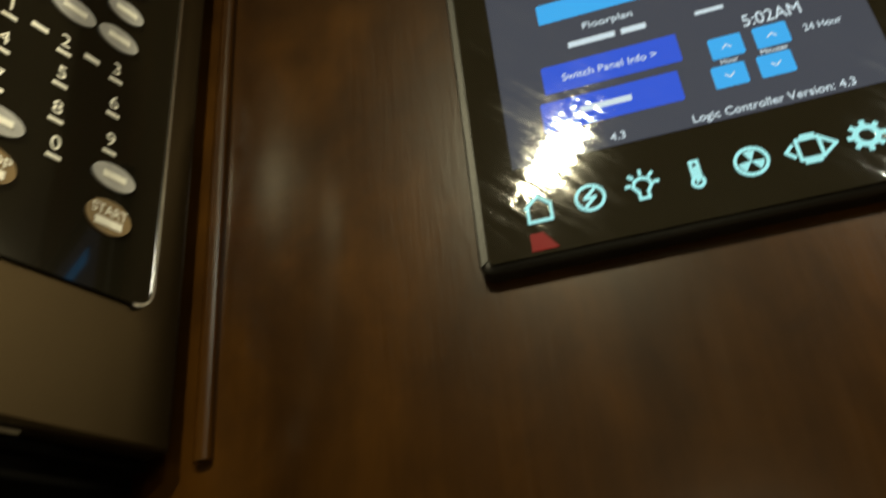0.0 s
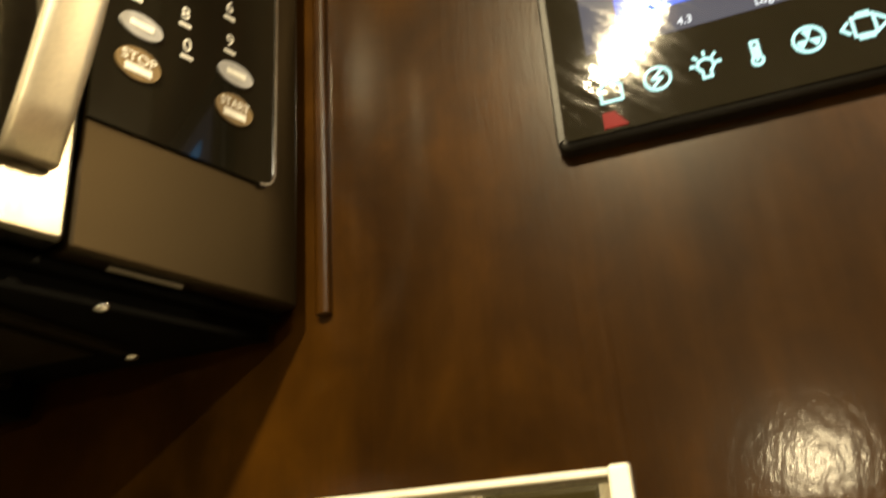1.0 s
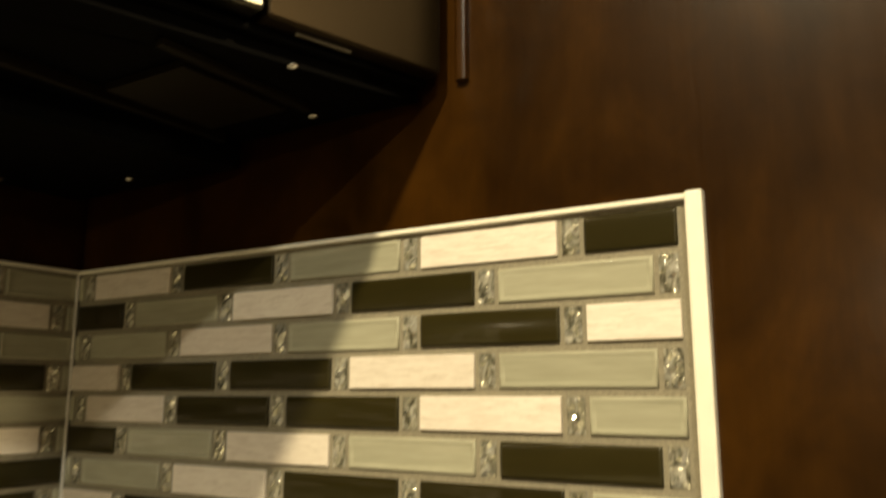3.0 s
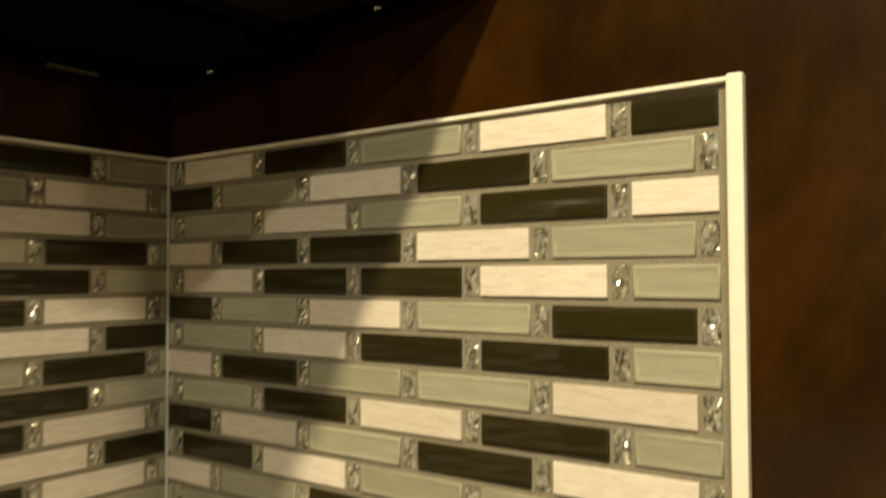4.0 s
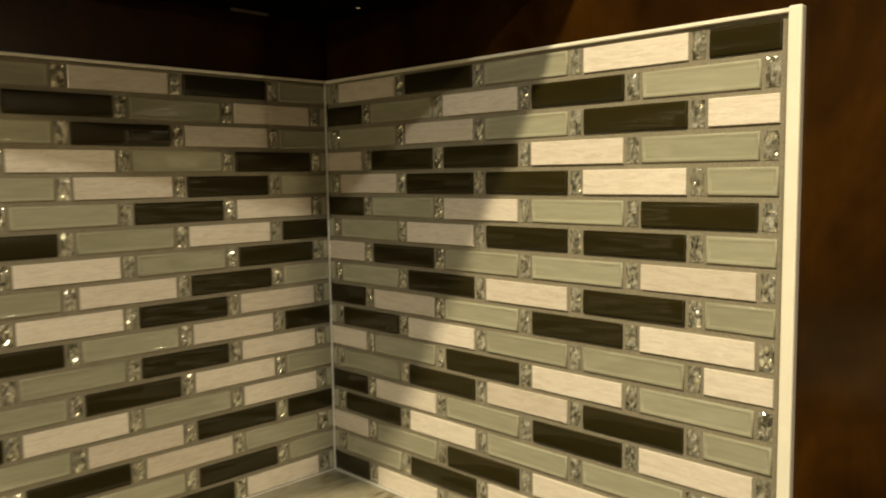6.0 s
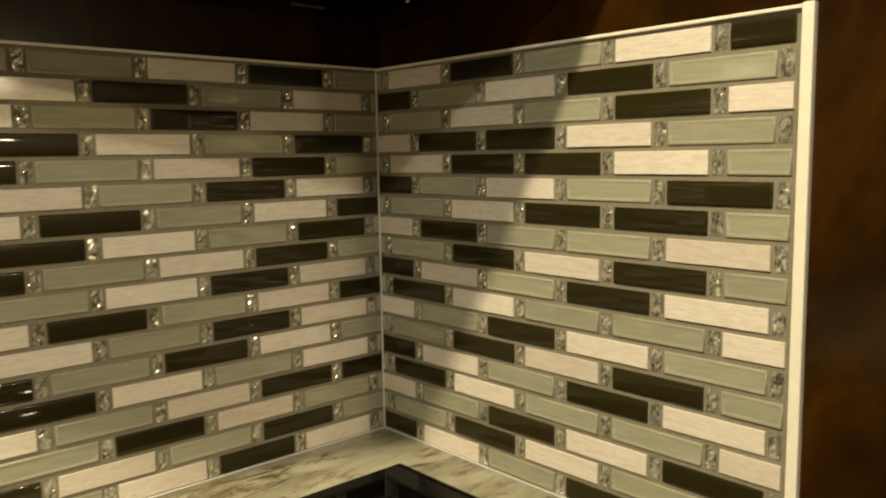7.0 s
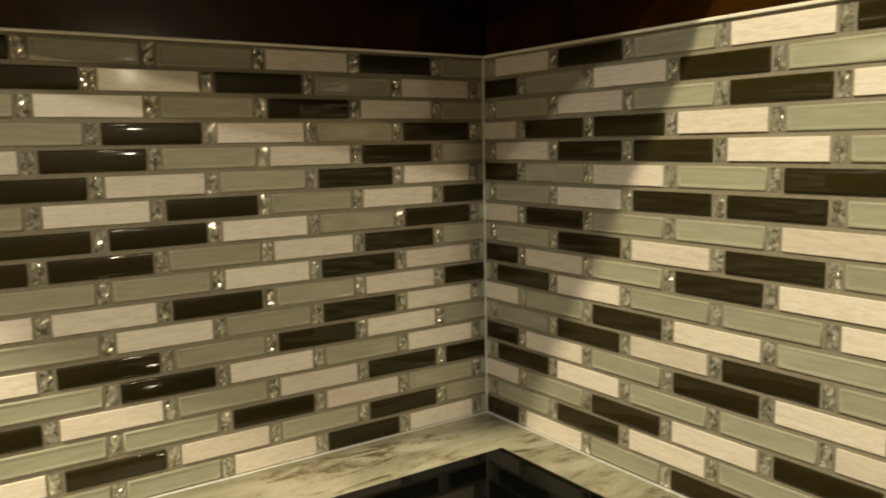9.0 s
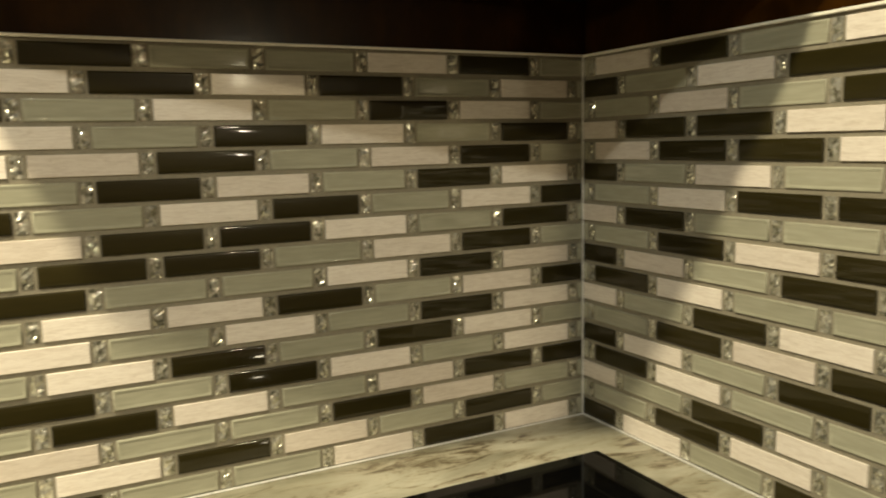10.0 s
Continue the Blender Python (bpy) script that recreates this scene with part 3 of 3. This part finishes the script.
stroke([(cx + 0.0055, IZ + 0.004), (cx + 0.0105, IZ), (cx + 0.0055, IZ - 0.004)], IW, IY0, IY1, bm=bm)
stroke([(cx - 0.0065, IZ + 0.003), (cx - 0.0095, IZ), (cx - 0.0065, IZ - 0.003)], IW, IY0, IY1, bm=bm)
stroke([(cx - 0.002, IZ + 0.0065), (cx + 0.003, IZ + 0.0065)], IW, IY0, IY1, bm=bm)
stroke([(cx - 0.003, IZ - 0.0065), (cx + 0.003, IZ - 0.0065)], IW, IY0, IY1, bm=bm)
part("slide_out_icon", bm, ICON, tp)
cx = ix(6)
bm = stroke(ring(cx, IZ, 0.0042, 18), 0.0022, IY0, IY1, True)
for i in range(8):
    a = radians(45 * i)
    stroke([(cx + 0.0052 * math.cos(a), IZ + 0.0052 * math.sin(a)), (cx + 0.0068 * math.cos(a), IZ + 0.0068 * math.sin(a))], 0.002, IY0, IY1, bm=bm)
part("gear_icon", bm, ICON, tp)
part("red_light", slab([(0.552, 1.533), (0.564, 1.533), (0.558, 1.5415), (0.552, 1.5415)], IY0, IY1), ICON_RED, tp, "dim red indicator")

# ---- tiled backsplashes ----
PITCH, STEP, SHIFT, HALF = 0.0254, 0.1115, 0.0155, 0.0084
TILE_H, TOP = 0.0206, COUNTER + 18 * PITCH
SIDE_ROWS = "WDGWD DGWDG GWGDW WDDWG WDDWG DGWGD GWDDG WDGGW GDWDG DWGDW DWGGW WGDWG GDWDG DWGDW DWGGW WGDWD GDWGW DWGDG".split()
BACK_ROWS = ("GDWGGDGW WGDWDWGD GWDGWGDW DGWDGWDG GDWGDWWG WDGWDGWD DWGDWGDW DGWDDWGD GDWGDDGW "
             "WDWGGDWG DWGDWWGD WDGWGWDG GWDGDWGW WGWDGDGW DDWGWDGW GWDGGWDG GDGWDWGD WDWGGDWG").split()
cache = {}


def pillow_mesh(bm, hx, hz):
    """A cast glass strip whose face is gently domed from its lower to its upper edge."""
    rows = []
    for k in range(11):
        u = -1 + 2 * k / 10
        y = 0.0006 * abs(u) ** 3
        rows.append([bm.verts.new((x, y + d, hz * u)) for x, d in ((-hx, 0.0005), (-hx + 0.0008, 0.0), (-hx + 0.0018, 0.0), (hx - 0.0018, 0.0), (hx - 0.0008, 0.0), (hx, 0.0005))])
    for lo, hi in zip(rows, rows[1:]):
        for i in range(5):
            f = bm.faces.new((lo[i], lo[i + 1], hi[i + 1], hi[i]))
            f.smooth, f.material_index = True, 0 if i == 2 else 1
    edge = rows[0] + [r[5] for r in rows[1:]] + rows[-1][4::-1] + [r[0] for r in rows[-2:0:-1]]
    back = [bm.verts.new((v.co.x, 0.0035, v.co.z)) for v in edge]
    for i in range(len(edge)):
        j = (i + 1) % len(edge)
        bm.faces.new((edge[j], edge[i], back[i], back[j])).material_index = 1
    bmesh.ops.recalc_face_normals(bm, faces=bm.faces)
    return finish(bm, "tile", [DARK, DARK_RIM])


def tile_mesh(kind, w):
    key = (kind, round(w, 4))
    if key in cache:
        return cache[key]
    bm = bmesh.new()
    hx, hz = w / 2, TILE_H / 2
    if kind == "D":
        cache[key] = pillow_mesh(bm, hx, hz)
        return cache[key]

    def loop(inset, y):
        return [bm.verts.new((sx * (hx - inset), y, sz * (hz - inset))) for sx, sz in ((-1, -1), (1, -1), (1, 1), (-1, 1))]

    steps = [(0, 0.0035), (0, 0.0005), (0.0005, 0.0)]
    if kind != "W":
        steps = [(0, 0.0035), (0, 0.0011), (0.0004, 0.0004), (0.0012, 0.0), (0.0018, 0.0001), (0.0036, 0.0012)]
    loops = [loop(*s_) for s_ in steps]
    for k, (a, b) in enumerate(zip(loops, loops[1:])):
        for i in range(4):
            f = bm.faces.new((a[i], a[(i + 1) % 4], b[(i + 1) % 4], b[i]))
            f.material_index = 1 if kind != "W" else 0
            f.smooth = kind != "W" and k > 0
    bm.faces.new(loops[-1])
    bmesh.ops.recalc_face_normals(bm, faces=bm.faces)
    mats = {"W": [STONE], "G": [GLASS, GLASS_RIM], "D": [DARK, DARK_RIM]}[kind]
    cache[key] = finish(bm, "tile", mats)
    return cache[key]


def accent_mesh(seed, w=0.0108):
    rng = random.Random(seed)
    bm = bmesh.new()
    nx, nz = 3, 6
    grid = [[bm.verts.new((-w / 2 + w * i / nx, 0.0009 + (rng.uniform(-0.0011, 0.0011) if 0 < i < nx and 0 < j < nz else 0.0006),
                           -TILE_H / 2 + TILE_H * j / nz)) for j in range(nz + 1)] for i in range(nx + 1)]
    for i in range(nx):
        for j in range(nz):
            bm.faces.new((grid[i][j], grid[i + 1][j], grid[i + 1][j + 1], grid[i][j + 1]))
    return finish(bm, "accent", FOIL)


ACCENTS = [accent_mesh(100 + i) for i in range(9)]
NAMES = {"W": "stone_tile", "G": "sage_glass_tile", "D": "smoke_glass_tile"}


def backsplash(name, label, m, rows, length, first_half_on, mirror):
    """A mosaic panel in its own axes: x along from the corner, front facing -y. mirror: x runs to the left."""
    sg = -1 if mirror else 1
    th = thing(name, label, "backsplash", m, kind="structure")
    x0, x1 = sorted((0.0, sg * (length + 0.006)))
    part("grout_bed", box(x0, x1, 0.0021, 0.0070, COUNTER + 0.0003, TOP + 0.0005), GROUT, th, "grey-beige grout")
    rng = random.Random(len(rows[0]))
    for r, kinds in enumerate(rows):
        z = TOP - (r + 0.5) * PITCH
        half = (r % 2 == 0) == first_half_on
        n = -0.5 if half else 0.0
        spots = list(kinds)
        if not half:
            spots = [None] + spots
            n -= 1
        for kind in spots:
            a = SHIFT + n * STEP + HALF
            b = SHIFT + (n + 1) * STEP - HALF
            a, b = max(a, 0.0012), min(b, length)
            if kind is None and b - a > 0.003:
                kind = "G"
            if kind and b - a > 0.003:
                ob = new(NAMES[kind], tile_mesh(kind, b - a))
                ob.parent = th
                ob.matrix_basis = pose(sg * (a + b) / 2, rng.uniform(-0.0003, 0.0003), z + rng.uniform(-0.0003, 0.0003), rng.uniform(-0.35, 0.35), 0, rng.uniform(-0.25, 0.25))
            c = SHIFT + (n + 1) * STEP
            if c + 0.004 < length + 0.002:
                ob = new("foil_tile", rng.choice(ACCENTS))
                ob.parent = th
                flip = rng.choice((0, 180))
                ob.matrix_basis = pose(sg * c, 0, z, 0, flip, 0)
            n += 1
    return th


side = backsplash("backsplash_side", "mosaic of cream stone, sage glass and dark glass strips", pose(0, 0, 0), SIDE_ROWS, 0.523, False, False)
part("edge_trim", box(0.5285, 0.538, -0.0045, 0.004, COUNTER + 0.0005, TOP + 0.0045, 0.0015), TRIM, side, "cream edge trim")
part("top_trim", box(0.0, 0.5285, -0.0020, 0.004, TOP + 0.0006, TOP + 0.0036, 0.0006), TRIM, side, "thin cream top trim")
part("bottom_bead", box(0.0, 0.5285, -0.0025, 0.0012, COUNTER + 0.0003, COUNTER + 0.0016, 0.0004), ALU, side, "thin bright sealing bead")
back = backsplash("backsplash_back", "mosaic of cream stone, sage glass and dark glass strips behind the cooktop", pose(0, 0, 0, 0, 0, 90), BACK_ROWS, 0.80, True, True)
part("top_trim", box(-0.80, 0.0, -0.0030, 0.0008, TOP + 0.0006, TOP + 0.0036, 0.0008), TRIM, back, "thin cream top trim")
part("bottom_bead", box(-0.80, 0.0, -0.0025, 0.0008, COUNTER + 0.0003, COUNTER + 0.0016, 0.0004), ALU, back, "thin bright sealing bead")
part("corner_bead", box(-0.0022, 0.0, -0.0022, 0.0, COUNTER + 0.0016, TOP + 0.0005, 0.0006), ALU, back, "thin bright corner bead")
